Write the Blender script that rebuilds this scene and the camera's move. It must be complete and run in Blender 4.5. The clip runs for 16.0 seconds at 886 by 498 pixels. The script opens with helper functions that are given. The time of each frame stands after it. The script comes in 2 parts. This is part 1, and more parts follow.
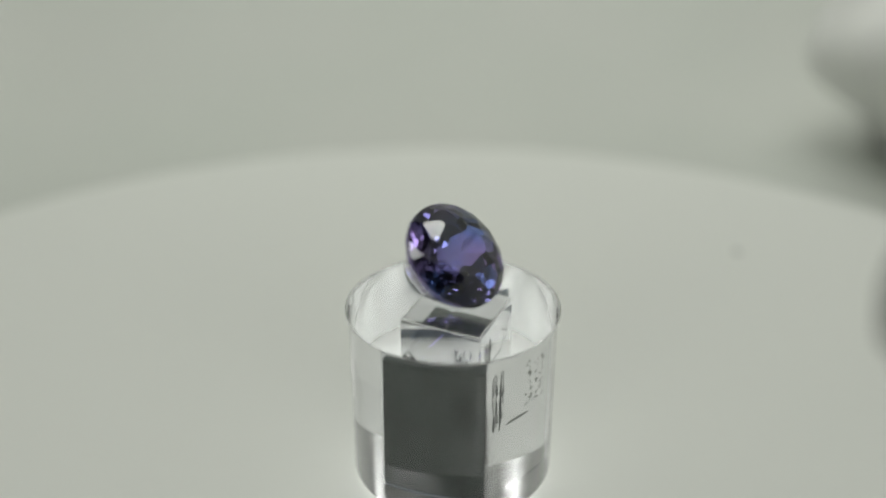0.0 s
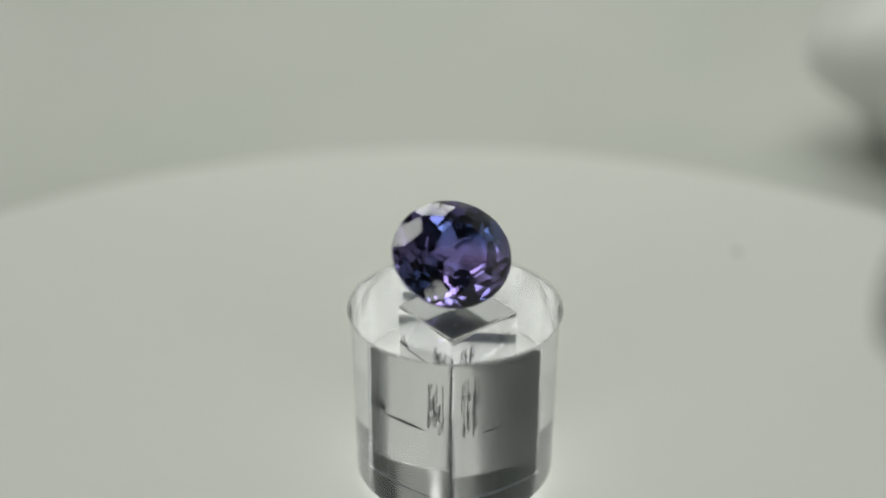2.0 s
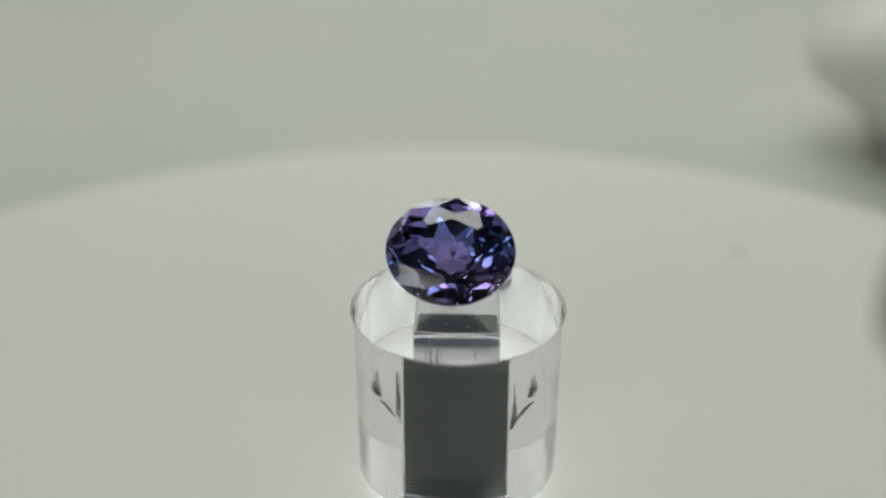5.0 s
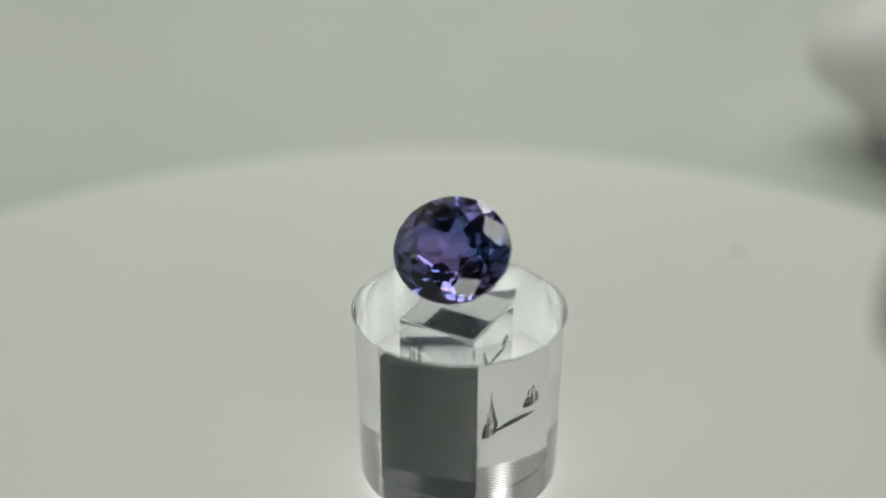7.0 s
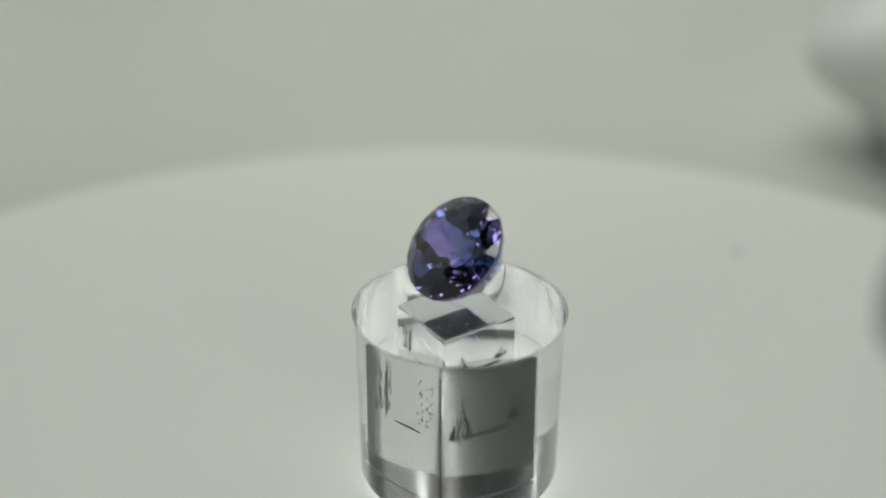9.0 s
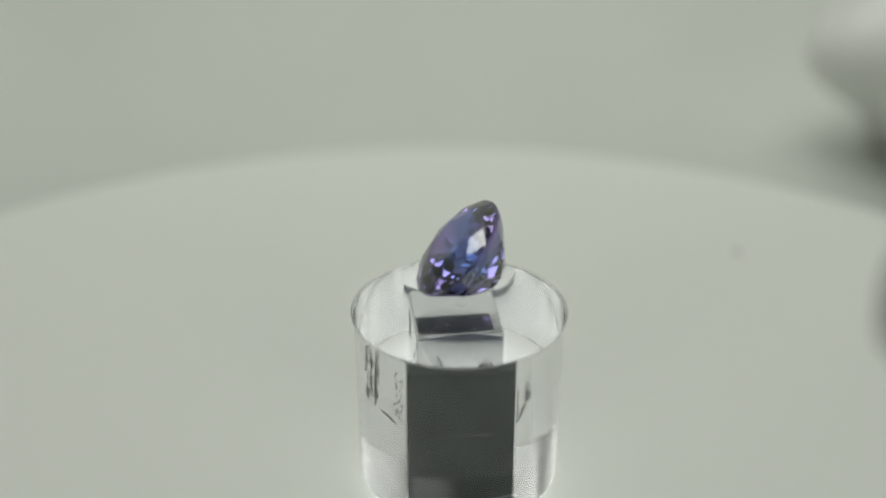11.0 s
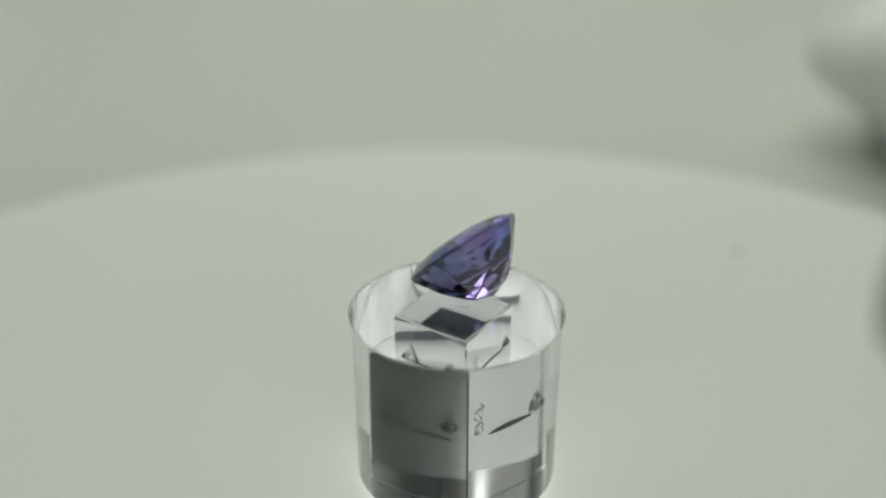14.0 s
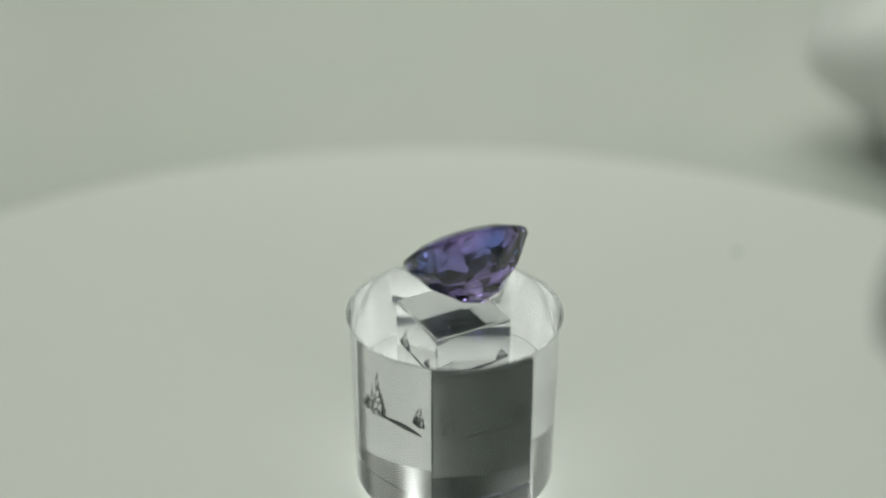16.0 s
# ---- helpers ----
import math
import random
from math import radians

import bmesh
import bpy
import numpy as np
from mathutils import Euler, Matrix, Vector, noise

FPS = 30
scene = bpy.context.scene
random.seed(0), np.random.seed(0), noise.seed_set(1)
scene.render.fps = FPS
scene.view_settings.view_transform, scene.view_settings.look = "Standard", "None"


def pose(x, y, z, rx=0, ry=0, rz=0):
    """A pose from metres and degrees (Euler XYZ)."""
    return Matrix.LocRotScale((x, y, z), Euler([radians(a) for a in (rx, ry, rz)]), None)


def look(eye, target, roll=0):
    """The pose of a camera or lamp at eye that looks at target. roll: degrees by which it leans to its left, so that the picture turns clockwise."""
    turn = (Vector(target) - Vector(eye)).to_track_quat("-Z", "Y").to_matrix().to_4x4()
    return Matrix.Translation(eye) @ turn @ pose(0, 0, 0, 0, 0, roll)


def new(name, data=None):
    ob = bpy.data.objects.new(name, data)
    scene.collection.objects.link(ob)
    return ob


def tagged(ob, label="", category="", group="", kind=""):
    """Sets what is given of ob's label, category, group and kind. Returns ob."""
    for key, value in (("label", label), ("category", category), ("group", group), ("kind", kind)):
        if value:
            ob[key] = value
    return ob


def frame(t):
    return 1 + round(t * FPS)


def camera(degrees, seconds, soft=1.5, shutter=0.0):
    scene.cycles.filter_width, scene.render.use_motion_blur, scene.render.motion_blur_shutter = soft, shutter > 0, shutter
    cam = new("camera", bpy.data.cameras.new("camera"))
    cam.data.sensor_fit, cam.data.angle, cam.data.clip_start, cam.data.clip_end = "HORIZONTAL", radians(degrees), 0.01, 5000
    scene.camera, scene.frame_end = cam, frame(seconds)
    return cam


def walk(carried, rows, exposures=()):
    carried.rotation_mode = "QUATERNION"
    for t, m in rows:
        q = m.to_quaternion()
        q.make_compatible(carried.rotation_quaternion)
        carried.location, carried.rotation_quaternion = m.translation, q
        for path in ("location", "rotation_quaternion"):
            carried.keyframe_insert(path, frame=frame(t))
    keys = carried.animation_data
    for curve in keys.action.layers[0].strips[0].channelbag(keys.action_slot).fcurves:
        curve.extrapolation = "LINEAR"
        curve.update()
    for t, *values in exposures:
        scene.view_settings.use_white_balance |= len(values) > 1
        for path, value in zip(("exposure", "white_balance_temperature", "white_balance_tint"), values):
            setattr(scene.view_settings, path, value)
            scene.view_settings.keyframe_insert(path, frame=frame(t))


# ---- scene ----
MM = 0.001
SPIN = 13.574           # degrees a second, clockwise seen from above

# ---- camera ----
cam = camera(44.0, 16.0, soft=2.2)
eye = pose(-0.000771, -0.055548, 0.043467, 61.942, 0, 0)
walk(cam, [(0, eye), (16, eye)], exposures=[(0, 0.0, 6500, 10), (9, 0.0, 6500, 9.5), (12.5, 0.0, 6480, 6), (16, 0.0, 6500, 5)])
cam.data.dof.use_dof = True
cam.data.dof.focus_distance = 0.0645
cam.data.dof.aperture_fstop = 15.0

# ---- world and lamps ----
world = bpy.data.worlds.new("room_air")
world.use_nodes = True
world.node_tree.nodes["Background"].inputs[0].default_value = (0.5, 0.52, 0.5, 1)
world.node_tree.nodes["Background"].inputs[1].default_value = 0.05
scene.world = world


def lamp(name, at, target, sx, sy, watts, color):
    d = bpy.data.lights.new(name, "AREA")
    d.shape, d.size, d.size_y, d.energy, d.color = "RECTANGLE", sx, sy, watts, color
    ob = new(name, d)
    ob.matrix_basis = look(at, target)
    return ob


LED = (0.98, 1.0, 0.94)
for side in (-1, 1):
    lamp("front_lamp", (side * 0.064, -0.088, 0.064), (0, 0.01, 0.013), 0.058, 0.034, 0.019, LED)
lamp("roof_lamp", (0.0, 0.008, 0.290), (0, 0.060, 0), 0.16, 0.075, 0.150, LED)
# added fill with no known source, brightens far plate and back wall
lamp("back_fill", (0.0, 0.112, 0.165), (0, 0.130, 0.02), 0.26, 0.03, 0.142, LED)


# ---- materials ----
def material(name, color, rough=0.5, metal=0.0, ior=1.5, transmission=0.0):
    m = bpy.data.materials.new(name)
    m.use_nodes = True
    b = m.node_tree.nodes["Principled BSDF"]
    b.inputs["Base Color"].default_value = (*color, 1)
    b.inputs["Roughness"].default_value = rough
    b.inputs["Metallic"].default_value = metal
    b.inputs["IOR"].default_value = ior
    b.inputs["Transmission Weight"].default_value = transmission
    return m, m.node_tree, b


def mottled(name, low, high, scale, rough, fine=400.0, bump=0.02, metal=0.0):
    """A surface whose colour wanders between two values, with fine relief."""
    m, t, b = material(name, low, rough, metal)
    co = t.nodes.new("ShaderNodeTexCoord")
    n1 = t.nodes.new("ShaderNodeTexNoise")
    n1.inputs["Scale"].default_value, n1.inputs["Detail"].default_value = scale, 3
    n2 = t.nodes.new("ShaderNodeTexNoise")
    n2.inputs["Scale"].default_value, n2.inputs["Detail"].default_value = fine, 4
    mix = t.nodes.new("ShaderNodeMix")
    mix.data_type = "RGBA"
    mix.inputs[6].default_value, mix.inputs[7].default_value = (*low, 1), (*high, 1)
    bp = t.nodes.new("ShaderNodeBump")
    bp.inputs["Strength"].default_value, bp.inputs["Distance"].default_value = bump, 0.0002
    for n in (n1, n2):
        t.links.new(co.outputs["Object"], n.inputs["Vector"])
    t.links.new(n1.outputs["Fac"], mix.inputs[0])
    t.links.new(mix.outputs[2], b.inputs["Base Color"])
    t.links.new(n2.outputs["Fac"], bp.inputs["Height"])
    t.links.new(bp.outputs["Normal"], b.inputs["Normal"])
    return m


M_PLATE = mottled("white_plate", (0.76, 0.78, 0.74), (0.80, 0.81, 0.77), 14, 0.45)
M_TENT = mottled("tent_cloth", (0.57, 0.61, 0.56), (0.65, 0.65, 0.62), 22, 0.8, fine=900, bump=0.1)
M_CLOTH = mottled("white_cloth", (0.74, 0.75, 0.72), (0.80, 0.80, 0.78), 40, 0.85, fine=900, bump=0.1)
# for unseen panels added to put dark reflections into the gem
M_DARK = mottled("dark_surround", (0.03, 0.03, 0.03), (0.05, 0.05, 0.05), 3, 0.8)
M_PEG = mottled("dark_peg", (0.001, 0.004, 0.003), (0.055, 0.068, 0.062), 1700, 0.22, fine=700, bump=0.03, metal=0.0)
peg_nodes = M_PEG.node_tree
peg_nodes.nodes["Principled BSDF"].inputs["Specular IOR Level"].default_value = 0.1
stretch = peg_nodes.nodes.new("ShaderNodeMapping")
stretch.inputs["Scale"].default_value = (1, 1, 0.12)
for link in list(peg_nodes.links):
    if link.from_node.type == "TEX_COORD":
        target = link.to_socket
        peg_nodes.links.new(link.from_socket, stretch.inputs["Vector"])
        peg_nodes.links.new(stretch.outputs["Vector"], target)
M_FOOT = mottled("foot_metal", (0.07, 0.09, 0.115), (0.11, 0.13, 0.155), 700, 0.4)
M_ACRYL = material("clear_acrylic", (0.93, 0.932, 0.962), 0.025, 0, 1.49, 1.0)[0]
M_WALL = material("socket_wall_acrylic", (0.95, 0.952, 0.978), 0.05, 0, 1.49, 1.0)[0]
M_SAWN = material("sawn_acrylic", (0.87, 0.875, 0.905), 0.20, 0, 1.49, 1.0)[0]
M_GEL = material("clear_gel", (0.98, 0.99, 0.99), 0.0, 0, 1.03, 1.0)[0]
M_SMEAR = mottled("contact_film", (0.035, 0.042, 0.039), (0.08, 0.088, 0.084), 1500, 0.6)
M_SCRATCH = material("scratch_dirt", (0.03, 0.033, 0.033), 0.7)[0]


def gem_material():
    m, t, b = material("violet_gem", (0.3, 0.25, 0.75), 0.0, 0, 1.76, 1.0)
    co = t.nodes.new("ShaderNodeTexCoord")
    n = t.nodes.new("ShaderNodeTexNoise")
    n.inputs["Scale"].default_value, n.inputs["Detail"].default_value = 230, 0
    r = t.nodes.new("ShaderNodeValToRGB")
    r.color_ramp.elements[0].position, r.color_ramp.elements[0].color = 0.34, (0.04, 0.108, 0.36, 1)
    r.color_ramp.elements[1].position, r.color_ramp.elements[1].color = 0.54, (0.235, 0.172, 0.435, 1)
    t.links.new(co.outputs["Object"], n.inputs["Vector"])
    t.links.new(n.outputs["Fac"], r.inputs[0])
    t.links.new(r.outputs[0], b.inputs["Base Color"])
    return m


M_GEM = gem_material()


# ---- mesh helpers ----
def mesh_of(name, bm, mat):
    me = bpy.data.meshes.new(name)
    bm.normal_update()
    bm.to_mesh(me)
    bm.free()
    me.materials.append(mat)
    return me


def part(name, bm, mat, parent, label=""):
    ob = new(name, mesh_of(name, bm, mat))
    ob.parent = parent
    if label:
        ob["label"] = label
    return ob


def lathe(profile, seg=128, smooth=True):
    """A closed body of revolution from (r, z) pairs that start and end on the axis."""
    bm = bmesh.new()
    rings = []
    for r, z in profile:
        if r <= 0:
            rings.append([bm.verts.new((0, 0, z))])
        else:
            rings.append([bm.verts.new((r * math.cos(2 * math.pi * i / seg), r * math.sin(2 * math.pi * i / seg), z)) for i in range(seg)])
    for a, b in zip(rings, rings[1:]):
        for i in range(seg):
            j = (i + 1) % seg
            vs = [a[i % len(a)], a[j % len(a)], b[j % len(b)], b[i % len(b)]]
            vs = list(dict.fromkeys(vs))
            f = bm.faces.new(vs)
            f.smooth = smooth
    bmesh.ops.recalc_face_normals(bm, faces=bm.faces)
    return bm


# ---- setting ----
def sweep():
    """Tent floor that curves up into the back wall."""
    bm = bmesh.new()
    prof = [(-0.30, -0.014)]
    n = 20
    for i in range(n + 1):
        a = math.pi / 2 * i / n
        prof.append((0.09 + 0.09 * math.sin(a), 0.076 - 0.09 * math.cos(a)))
    prof += [(0.18, 0.135)]
    xs = [-0.20 + 0.40 * i / 60 for i in range(61)]

    def fold(x, y):
        """Slack folds that deepen towards the side walls."""
        k = min(1, max(0, (abs(x) - 0.03) / 0.06)) * min(1, max(0, (y - 0.03) / 0.03))
        return 0.002 * k * math.sin(x * 105 + y * 40 + 0.8) + 0.0012 * k * math.sin(x * 60 - y * 90)

    full = []
    for (y0, z0), (y1, z1) in zip(prof, prof[1:]):
        n = 24 if y1 - y0 > 0.1 else 1
        full += [(y0 + (y1 - y0) * i / n, z0 + (z1 - z0) * i / n) for i in range(n)]
    full.append(prof[-1])
    rows = [[bm.verts.new((x, y, z + fold(x, y))) for y, z in full] for x in xs]
    for a, b in zip(rows, rows[1:]):
        for i in range(len(full) - 1):
            bm.faces.new((a[i], b[i], b[i + 1], a[i + 1])).smooth = True
    return bm


def slab(x0, x1, y0, y1, z0, z1):
    bm = bmesh.new()
    bmesh.ops.create_cube(bm, size=1)
    for v in bm.verts:
        v.co = ((x0 + x1) / 2 + v.co.x * (x1 - x0), (y0 + y1) / 2 + v.co.y * (y1 - y0), (z0 + z1) / 2 + v.co.z * (z1 - z0))
    return bm


def setting(name, bm, mat, label, category):
    return tagged(new(name, mesh_of(name, bm, mat)), label, category, kind="structure")


back = setting("backdrop", sweep(), M_TENT, "white cloth sweep of a small light tent", "backdrop")
sol = back.modifiers.new("thickness", "SOLIDIFY")
sol.thickness, sol.offset = 0.002, -1
for side, x0, x1 in (("west", -0.206, -0.201), ("east", 0.201, 0.206)):
    setting("wall_" + side, slab(x0, x1, -0.10, 0.19, -0.02, 0.10), M_TENT, "low white cloth side wall of the tent", "wall")
    # unseen dark panel, added so the gem's facets reflect black
    setting("dark_panel_" + side, slab(x0, x1, -0.10, 0.0199, 0.1001, 0.36), M_DARK, "added dark panel above the white sides, darkens reflections", "wall")
    # unseen white reflector, added to lighten what the rod mirrors
    setting("white_panel_rear_" + side, slab(x0, x1, 0.02, 0.19, 0.1001, 0.36), M_CLOTH, "added white side panel that keeps the rod's reflections pale", "wall")
# likewise added out of view, bright behind the rod's lower part
setting("white_panel_north", slab(-0.206, 0.206, 0.184, 0.19, 0.1361, 0.36), M_CLOTH, "added white panel above the sweep, mirrored pale in the rod", "wall")
# unseen ceiling, added dark to keep bright reflections off the table
setting("ceiling", slab(-0.206, 0.206, -0.10, 0.19, 0.361, 0.366), M_DARK, "added dark ceiling that darkens the gem's reflections", "ceiling")
# unseen panel in place of the camera's dark side, blackens gem reflections
setting("dark_panel_front", slab(-0.045, 0.045, -0.106, -0.101, -0.02, 0.09), M_DARK, "added dark panel standing in for the dark camera side", "wall")
# unseen upper front, added dark for the same reflections
setting("dark_panel_south", slab(-0.206, 0.206, -0.106, -0.101, 0.0901, 0.366), M_DARK, "added dark front panel that darkens the gem's reflections", "wall")
# unseen white reflectors, added to whiten the gem's lower crown facets
for side, x0, x1 in (("west", -0.206, -0.0451), ("east", 0.0451, 0.206)):
    setting("white_panel_south_" + side, slab(x0, x1, -0.106, -0.101, -0.02, 0.09), M_CLOTH, "added white front panel reflected by the gem's low facets", "wall")

PLATE_R, BASE = 0.0664, -0.0019


def turntable():
    root = tagged(new("turntable"), "round matt white turntable plate with a rounded edge", "turntable")
    prof = [(0, 0.0), (PLATE_R - 0.007, 0.0)]
    for i in range(1, 13):
        a = math.pi / 2 * i / 12
        prof.append((PLATE_R - 0.007 + 0.007 * math.sin(a), -0.005 + 0.005 * math.cos(a)))
    prof += [(PLATE_R, -0.0075), (PLATE_R - 0.0008, -0.008), (0, -0.008)]
    part("plate", lathe(prof, 192), M_PLATE, root)
    part("foot_ring", lathe([(0, -0.008), (0.044, -0.008), (0.045, -0.009), (0.045, -0.0121), (0, -0.0121)], 128), M_PLATE, root)
    root.matrix_basis = pose(-0.001, -0.0088, BASE)
    return root


turntable()

# ---- the stand: clear rod with a square socket on a dark peg ----
N = 256
HX, HY = 2.505, 2.547          # half sides of the socket
CEILING, FIT = 9.76, 1.006
SOCKET = pose(0.230 * MM, -0.129 * MM, 0, 0, 0, -113.98)


def square_ring(hx, hy, i, r):
    """Point i of N round a rectangle of half sides hx and hy with corners rounded by r."""
    a = 2 * math.pi * (i + 0.5) / N + math.pi / 4
    c, s = math.cos(a), math.sin(a)
    k = 1 / max(abs(c), abs(s))
    x, y = c * k * hx, s * k * hy
    lx, ly = hx - r, hy - r
    if abs(x) > lx and abs(y) > ly:
        dx, dy = abs(x) - lx, abs(y) - ly
        d = math.hypot(dx, dy)
        x, y = math.copysign(lx + dx / d * r, x), math.copysign(ly + dy / d * r, y)
    return x, y


def rod_mesh():
    bm = bmesh.new()

    def circle(r, z):
        turn = [2 * math.pi * (i + 0.5) / N + math.pi / 4 + radians(-113.98) for i in range(N)]
        return [bm.verts.new((r * FIT * math.cos(a) * MM, r * FIT * math.sin(a) * MM, z * MM)) for a in turn]

    def square(inset, z, r):
        ring = [square_ring(HX - inset, HY - inset, i, r) for i in range(N)]
        return [bm.verts.new(SOCKET @ Vector((x * MM, y * MM, z * MM))) for x, y in ring]

    def shoulder(a):
        """Ring of the rounded socket shoulder at angle a: it springs lower towards the corners."""
        c, s = math.cos(radians(a)), math.sin(radians(a))
        ring = []
        for i in range(N):
            x, y = square_ring(HX - 0.15 * (1 - c), HY - 0.15 * (1 - c), i, 0.07)
            spring = CEILING - 0.30 - 0.95 * min(abs(x) / HX, abs(y) / HY) ** 2
            ring.append(bm.verts.new(SOCKET @ Vector((x * MM, y * MM, (spring + (CEILING - spring) * s) * MM))))
        return ring

    def band(a, b, smooth=True):
        for i in range(N):
            bm.faces.new((a[i], a[(i + 1) % N], b[(i + 1) % N], b[i])).smooth = smooth

    outer = [circle(r, z) for r, z in ((6.11, -1.2), (6.16, -1.15), (6.16, -1.10), (6.16, -0.9), (6.17, 9.55), (6.17, 9.70), (6.172, 9.76), (6.19, 9.82), (6.27, 9.89), (6.33, 9.94), (6.34, 9.97), (6.31, 9.99), (6.26, 10.0))]
    for a, b in zip(outer, outer[1:]):
        band(a, b)
    bm.faces.new(outer[-1])
    inner = [square(inset, z, r) for inset, z, r in ((-0.04, -1.2, 0.1), (0.0, -1.16, 0.07))] + [shoulder(a) for a in range(0, 91, 6)]
    first = len(bm.faces)
    for k, (a, b) in enumerate(zip(inner, inner[1:])):
        band(b, a, k > 1)
    bm.faces.ensure_lookup_table()
    for f in bm.faces[first:]:
        f.material_index = 1
    bm.faces.new(list(reversed(inner[-1])))
    last = len(bm.faces)
    band(inner[0], outer[0], False)
    bm.faces.ensure_lookup_table()
    for f in bm.faces[last:]:
        f.material_index = 2
    bmesh.ops.recalc_face_normals(bm, faces=bm.faces)
    for e in bm.edges:
        if len(e.link_faces) == 2 and e.calc_face_angle(0) > 0.5:
            e.smooth = False
    return bm


def peg_mesh(top=7.9, gap=0.05):
    bm = bmesh.new()
    bmesh.ops.create_cube(bm, size=1)
    for v in bm.verts:
        v.co = (v.co.x * 2 * (HX - gap) * MM, v.co.y * 2 * (HY - gap) * MM, (-1.19 + (v.co.z + 0.5) * (top + 1.19)) * MM)
    bmesh.ops.bevel(bm, geom=list(bm.edges), offset=0.08 * MM, segments=2, affect="EDGES")
    bmesh.ops.transform(bm, matrix=SOCKET, verts=bm.verts)
    return bm


def post_mesh(low=-1.9, high=-1.2):
    """Square metal foot that carries peg and rod just clear of the plate."""
    bm = bmesh.new()
    bmesh.ops.create_cube(bm, size=1)
    for v in bm.verts:
        v.co = (v.co.x * 2 * (HX - 0.06) * MM, v.co.y * 2 * (HY - 0.06) * MM, (low + (v.co.z + 0.5) * (high - low)) * MM)
    bmesh.ops.bevel(bm, geom=list(bm.edges), offset=0.06 * MM, segments=2, affect="EDGES")
    bmesh.ops.transform(bm, matrix=SOCKET, verts=bm.verts)
    return bm


def smear_mesh(wall, u0, u1, z, thick):
    """A lens-shaped patch where peg and socket wall touch."""
    bm = bmesh.new()
    sx, sy = WALLS[wall]
    n, low, high = 16, [], []
    for d in (0.006, 0.012):
        for i in range(n + 1):
            f = i / n
            u, half = u0 + (u1 - u0) * f, thick * 0.5 * (math.sin(math.pi * f) ** 0.7 + 0.02)
            for side, sgn in ((low, -0.5), (high, 1.5)):
                zz = z + sgn * half
                p = (sx * (HX + d), u, zz) if sx else (u, sy * (HY + d), zz)
                side.append(bm.verts.new(SOCKET @ Vector([c * MM for c in p])))
    for i in range(n):
        for k in (0, n + 1):
            bm.faces.new((low[k + i], low[k + i + 1], high[k + i + 1], high[k + i]))
        for row in (low, high):
            bm.faces.new((row[i], row[i + 1], row[n + 2 + i], row[n + 1 + i]))
    bmesh.ops.recalc_face_normals(bm, faces=bm.faces)
    return bm


WALLS = {"x+": (1, 0), "x-": (-1, 0), "y+": (0, 1), "y-": (0, -1)}


def scratch_mesh(wall, u0, u1, z0, z1, style, rng):
    """Fine marks in the socket wall between u0 and u1 along it and z0 and z1 up it."""
    bm = bmesh.new()
    sx, sy = WALLS[wall]

    def sliver(u, w, za, zb, lean):
        pts = []
        for d in (0.008, 0.016):
            for z, half, du in ((za, w / 2, 0), (zb, w * rng.uniform(0.1, 0.4), lean)):
                for sgn in (-1, 1):
                    uu = u + du + sgn * half
                    p = (sx * (HX + d), uu, z) if sx else (uu, sy * (HY + d), z)
                    pts.append(bm.verts.new(SOCKET @ Vector([c * MM for c in p])))
        for q in ((0, 1, 3, 2), (4, 6, 7, 5), (0, 4, 5, 1), (2, 3, 7, 6), (0, 2, 6, 4), (1, 5, 7, 3)):
            bm.faces.new([pts[k] for k in q])

    if style == "stroke":
        stems = [u0 + (u1 - u0) * (k + rng.random()) / 7 for k in range(7)]
        for k in range(46):
            u = rng.choice(stems) + rng.gauss(0, 0.05)
            ln = rng.uniform(0.25, 0.75) * (z1 - z0) * (1 if k < 6 else 0.35)
            za = rng.uniform(z0, z1 - ln)
            sliver(u, rng.uniform(0.014, 0.04), za, za + ln, rng.gauss(0, 0.03))
    elif style == "flame":
        mid, half, tall = u0 + (u1 - u0) * 0.45, (u1 - u0) * 0.58, z1 - z0
        for k in range(110):
            u = rng.uniform(u0, u1)
            top = max(0.05, 1 - abs(u - mid) / half) ** 1.3
            za = z0 + 0.35 * abs(u - mid) + tall * top * rng.random() ** 1.7 * 0.8
            sliver(u, rng.uniform(0.012, 0.045), za, za + tall * rng.uniform(0.03, 0.16), rng.gauss(0, 0.03))
    else:
        for k in range(46):
            u, z = rng.uniform(u0, u1), z0 + (z1 - z0) * rng.random() ** 1.4
            sliver(u, rng.uniform(0.015, 0.06), z, z + rng.uniform(0.04, 0.22), rng.gauss(0, 0.05))
    bmesh.ops.recalc_face_normals(bm, faces=bm.faces)
    return bm


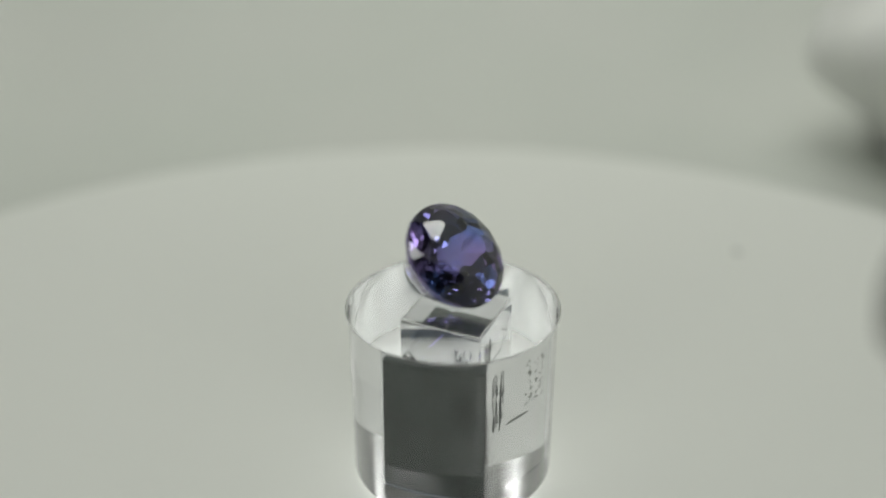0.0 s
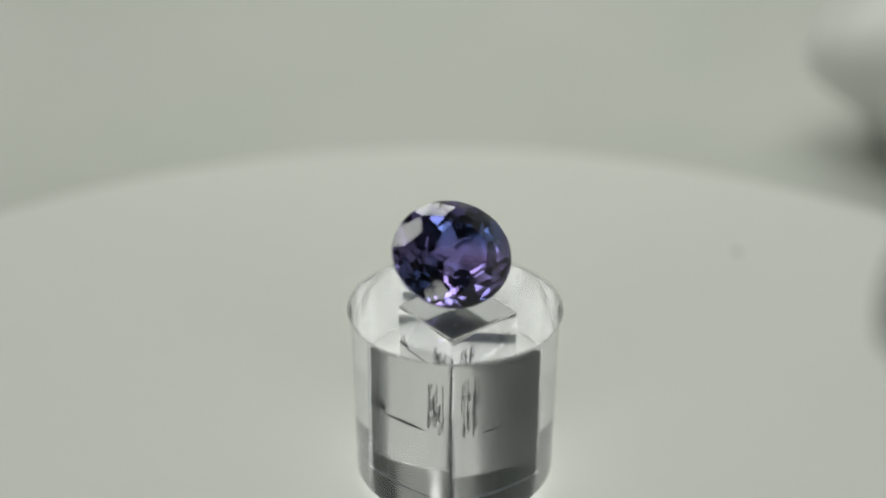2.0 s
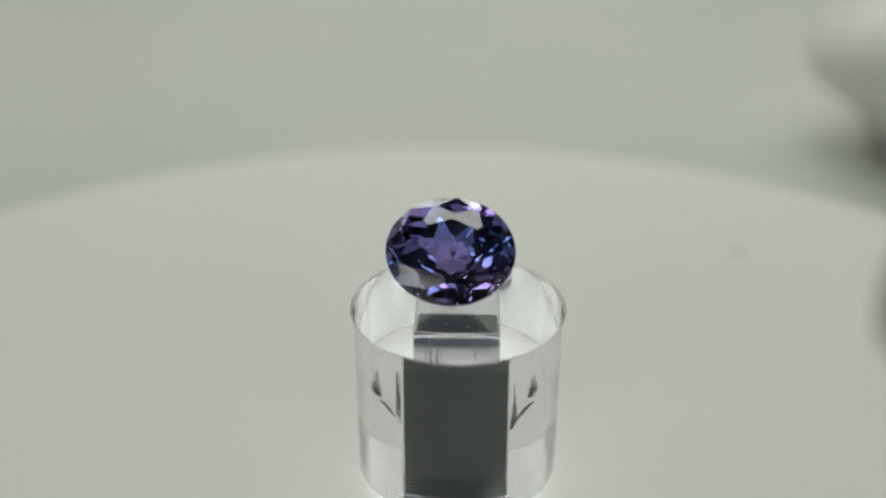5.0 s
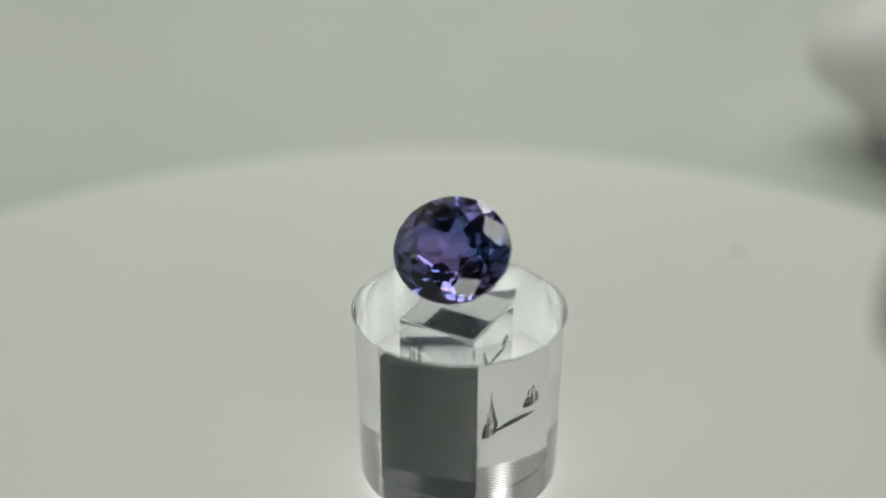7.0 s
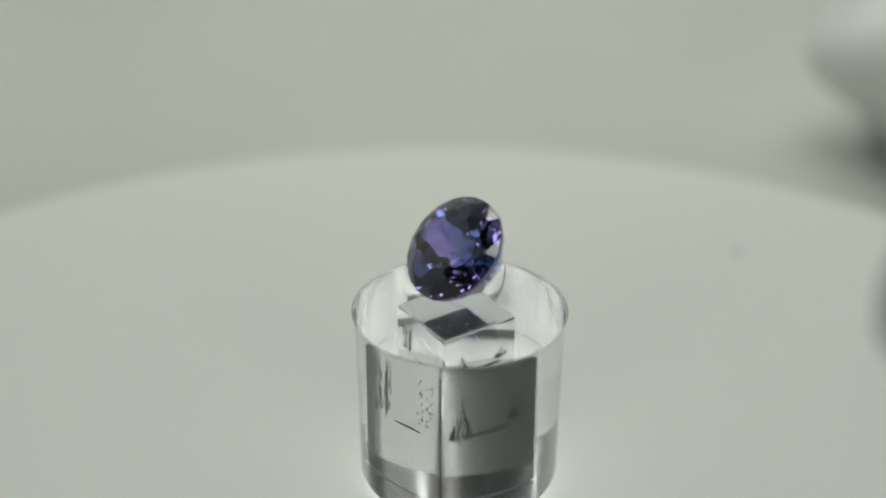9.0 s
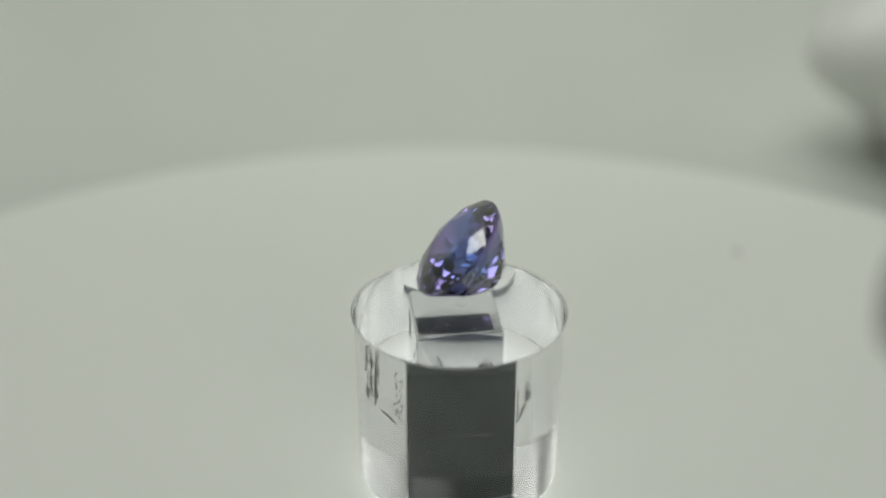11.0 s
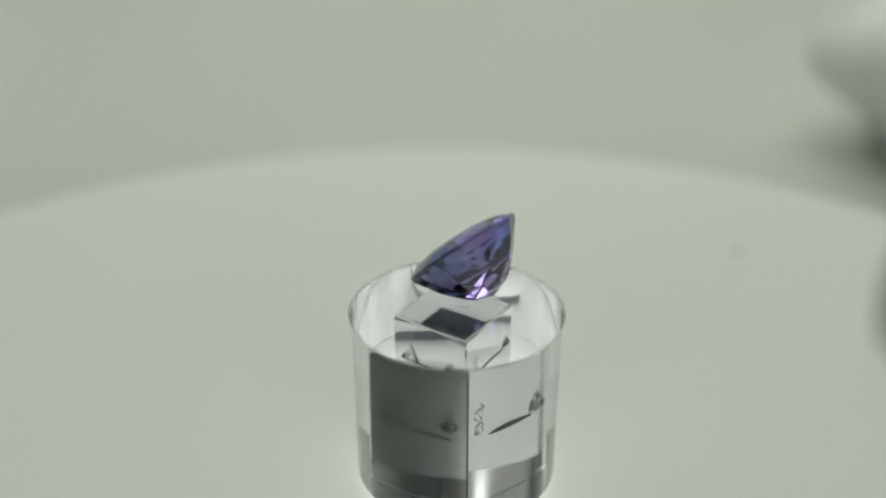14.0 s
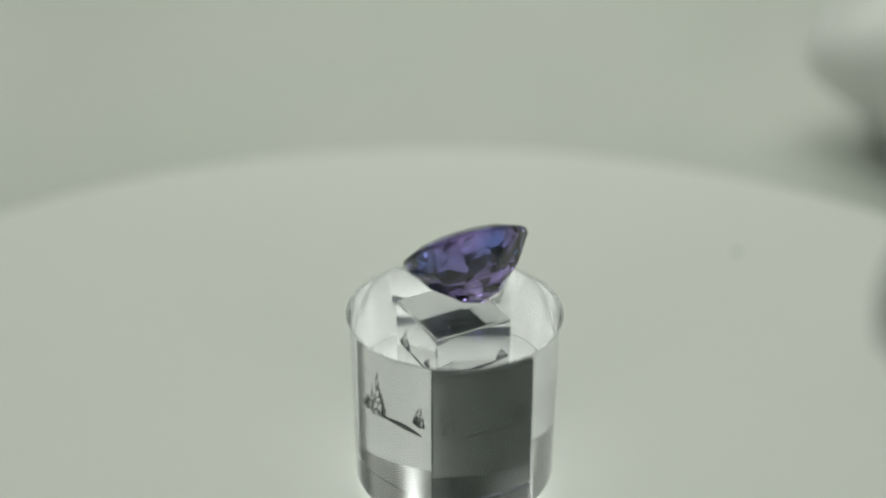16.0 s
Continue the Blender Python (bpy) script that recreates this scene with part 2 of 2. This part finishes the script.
def stand():
    root = tagged(new("display_stand"), "clear acrylic rod stand with a square socket on a dark peg", "display stand")
    rod = part("rod", rod_mesh(), M_ACRYL, root, "clear polished acrylic rod with a flared rim")
    rod.visible_shadow = False
    rod.data.materials.append(M_WALL)
    rod.data.materials.append(M_SAWN)
    part("peg", peg_mesh(), M_PEG, root, "dark grey square metal peg")
    part("foot", post_mesh(), M_FOOT, root, "blue-grey metal foot under the peg")
    for x, y, r in ((-0.6, -0.9, 0.05), (0.7, -1.3, 0.04), (0.2, 0.8, 0.035), (1.4, 0.3, 0.03)):
        bm = bmesh.new()
        bmesh.ops.create_icosphere(bm, subdivisions=1, radius=r * MM)
        bmesh.ops.transform(bm, matrix=SOCKET @ pose(x * MM, y * MM, 7.9 * MM), verts=bm.verts)
        part("dust_fleck", bm, M_PLATE, root, "pale dust fleck")
    rng = random.Random(4)
    for marks in (("x+", 0.9, 1.95, 3.6, 7.3, "stroke"), ("y+", 0.85, 1.9, 3.3, 7.8, "stroke"),
                  ("y+", -1.93, -0.8, 4.2, 7.3, "speck"), ("x-", 0.75, 2.0, 3.3, 7.2, "flame"),
                  ("x-", -1.94, -1.04, 4.1, 6.4, "flame"), ("y-", -2.0, -1.3, 3.9, 6.0, "speck"),
                  ("x+", -2.35, -1.6, 3.7, 6.0, "flame"), ("y-", 1.5, 2.3, 3.7, 6.0, "flame")):
        part("scratch_marks", scratch_mesh(*marks, rng), M_SCRATCH, root, "dark fine scratches in the socket wall")
    for wall, u0, u1, thick in (("x+", -1.75, 0.75, 0.2), ("y+", -1.1, 0.7, 0.16), ("x-", -1.75, 1.0, 0.34), ("y-", -1.0, 1.75, 0.38)):
        part("contact_smear", smear_mesh(wall, u0, u1, 3.62, thick), M_SMEAR, root, "dark patch where the peg touches the socket")
    return root


display_stand = stand()

# ---- the gem ----
GA, GB = 3.756, 3.243


def gem_mesh():
    """An oval brilliant crown over a stepped pavilion, cut plane by plane."""
    bm = bmesh.new()
    bmesh.ops.create_cone(bm, cap_ends=True, segments=64, radius1=1, radius2=1, depth=6)

    def cut(theta, slope, r, z):
        """Slice off what lies beyond the plane of that slope through (r, z) on the side theta. Heights are in mean radii."""
        n = Vector((math.cos(theta) * math.sin(slope), math.sin(theta) * math.sin(slope), math.cos(slope)))
        p = Vector((math.cos(theta) * r, math.sin(theta) * r, z))
        g = bmesh.ops.bisect_plane(bm, geom=bm.verts[:] + bm.edges[:] + bm.faces[:], plane_co=p, plane_no=n, clear_outer=True, dist=1e-5)
        edges = [e for e in g["geom_cut"] if isinstance(e, bmesh.types.BMEdge)]
        if len(edges) > 2:
            bmesh.ops.contextual_create(bm, geom=edges)

    tau = 2 * math.pi
    cut(0, 0, 0, 0.195)
    for k in range(8):
        cut(tau * k / 8, radians(22.5), 0.995, 0.028)
    for k in range(16):
        cut(tau * (k + 0.5) / 16, radians(29.5), 0.99, 0.022)
    for k in range(8):
        cut(tau * (k + 0.5) / 8, radians(13), 0.50, 0.194)
    # pavilion: a steep girdle row, a broad bulging row of uneven facets, then flatter rows down to the keel
    rng = random.Random(11)
    for k in range(16):
        cut(tau * (k + 0.5) / 16, radians(180 - 57), 0.998, -0.028)
    for k in range(8):
        cut(tau * k / 8, radians(180 - (51.5 if k % 2 else 47.5) - rng.uniform(-0.8, 0.8)), 0.625, -0.517)
    for k in range(8):
        cut(tau * (k + 0.5) / 8, radians(180 - 40), 0.46, -0.70)
    for k in range(8):
        cut(tau * k / 8, radians(180 - 20), 0.25, -0.865)
    m = (GA + GB) / 2
    for v in bm.verts:
        v.co = (v.co.x * GA * MM, v.co.y * GB * MM, v.co.z * m * MM)
    bmesh.ops.recalc_face_normals(bm, faces=bm.faces)
    return bm


def gemstone():
    root = tagged(new("gemstone"), "oval faceted violet-blue gemstone leaning on its pavilion", "gemstone")
    kinds = {"table": lambda n: n.z > 0.999, "crown": lambda n: 0.02 < n.z <= 0.999, "girdle": lambda n: abs(n.z) <= 0.02, "pavilion": lambda n: n.z < -0.02}
    for name, keep in kinds.items():
        bm = gem_mesh()
        bm.normal_update()
        bmesh.ops.delete(bm, geom=[f for f in bm.faces if not keep(f.normal)], context="FACES")
        me = mesh_of(name, bm, M_GEM)
        part_ob = new(name, me)
        part_ob.parent = root
    return root


gem = gemstone()

# ---- clear mounting gel under the gem ----
gel_dot = tagged(new("gel_dot", mesh_of("gel_dot", lathe([(0, -0.0001), (0.00032, -0.0001), (0.00032, 0.0002), (0.0003, 0.0006), (0.0003, 0.0011), (0.0002, 0.00135), (0, 0.0014)], 48), M_GEL)), "small clear mounting gel dot under the gemstone", "gel dot")
gel_dot.visible_shadow = False

# ---- small things ----
speck = tagged(new("dust_speck", mesh_of("dust_speck", lathe([(0, 0), (0.00034, 0), (0.0003, 0.00006), (0.0001, 0.0001), (0, 0.0001)], 12), mottled("dust", (0.25, 0.27, 0.25), (0.4, 0.42, 0.4), 3000, 0.9))), "small grey dust speck on the white plate", "dust")
speck.matrix_basis = pose(0.02498, 0.02898, BASE)


def folded_cloth(seed, sx, sy, sz):
    """A soft crumpled heap of white cloth."""
    bm = bmesh.new()
    bmesh.ops.create_icosphere(bm, subdivisions=5, radius=1)
    off = Vector((seed * 3.7, seed * 1.3, 0))
    for v in bm.verts:
        n = v.co.normalized()
        k = 1 + 0.34 * noise.noise(n * 1.6 + off) + 0.16 * noise.noise(n * 4.5 + off) + 0.10 * (1 - abs(noise.noise(n * 2.6 - off)))
        v.co = Vector((n.x * sx * k, n.y * sy * k, max(n.z, -0.25) * sz * k + 0.25 * sz))
        v.co.z = max(v.co.z, 0)
    for f in bm.faces:
        f.smooth = True
    return bm


for seed, x, y, sx, sy, sz in ((1, 0.092, 0.082, 0.036, 0.030, 0.030), (2, -0.104, 0.090, 0.028, 0.030, 0.024)):
    heap = tagged(new("folded_cloth", mesh_of("folded_cloth", folded_cloth(seed, sx, sy, sz), M_CLOTH)), "crumpled white cloth lying on the tent floor", "cloth", "folded cloths")
    heap.matrix_basis = pose(x, y, -0.014)


def cable():
    """A dark cable end that hangs from the tent roof close beside the lens."""
    bm = bmesh.new()
    seg, prev = 20, None
    pts = [(0.0, 0.0, 0.0), (0.0002, 0.0, 0.0006), (0.0005, 0.0, 0.002), (0.0012, -0.0002, 0.006), (0.004, -0.002, 0.03), (0.010, -0.006, 0.09), (0.014, -0.01, 0.2155)]
    radii = [0.0005, 0.0011, 0.0015, 0.0013, 0.0012, 0.0012, 0.0012]
    for (x, y, z), r in zip(pts, radii):
        ring = [bm.verts.new((x + r * math.cos(2 * math.pi * i / seg), y + r * math.sin(2 * math.pi * i / seg), z)) for i in range(seg)]
        if prev:
            for i in range(seg):
                bm.faces.new((prev[i], prev[(i + 1) % seg], ring[(i + 1) % seg], ring[i])).smooth = True
        else:
            bm.faces.new(list(reversed(ring)))
        prev = ring
    bm.faces.new(prev)
    return bm


lead = tagged(new("cable", mesh_of("cable", cable(), mottled("dark_rubber", (0.02, 0.02, 0.018), (0.04, 0.038, 0.034), 900, 0.6))), "dark rubber cable end hanging from the tent roof", "cable")
lead.matrix_basis = pose(0.0131, -0.0283, 0.0255)


# ---- what moves ----
def gem_pose(t):
    az, e, s = radians(-60.95 + SPIN * t), radians(45.6), radians(-2.86)
    n = Vector((-math.sin(az) * math.cos(e), -math.cos(az) * math.cos(e), math.sin(e)))
    x = Vector((math.cos(az), -math.sin(az), 0))
    x = math.cos(s) * x + math.sin(s) * n.cross(x)
    y = n.cross(x)
    a = radians(-SPIN * t)
    gx, gy = -0.144, -0.475
    at = Vector((math.cos(a) * gx - math.sin(a) * gy + 0.147, math.sin(a) * gx + math.cos(a) * gy, 13.744)) * MM
    return Matrix.Translation(at) @ Matrix((x, y, n)).transposed().to_4x4()


def gel_pose(t):
    a = radians(-SPIN * t)
    x, y = -0.31, -0.28
    return pose((math.cos(a) * x - math.sin(a) * y + 0.147) * MM, (math.sin(a) * x + math.cos(a) * y) * MM, 0.01, 0, 0, -SPIN * t)


def stand_pose(t):
    a = radians(119.4 - SPIN * t)
    return pose((-0.045 + 0.267 * math.cos(a)) * MM, 0.267 * MM * math.sin(a), 0, 0, 0, -SPIN * t)


def motions():
    times = [0.5 * i for i in range(33)]
    walk(display_stand, [(t, stand_pose(t)) for t in times])
    walk(gel_dot, [(t, gel_pose(t)) for t in times])
    walk(gem, [(t, gem_pose(t)) for t in times])


motions()
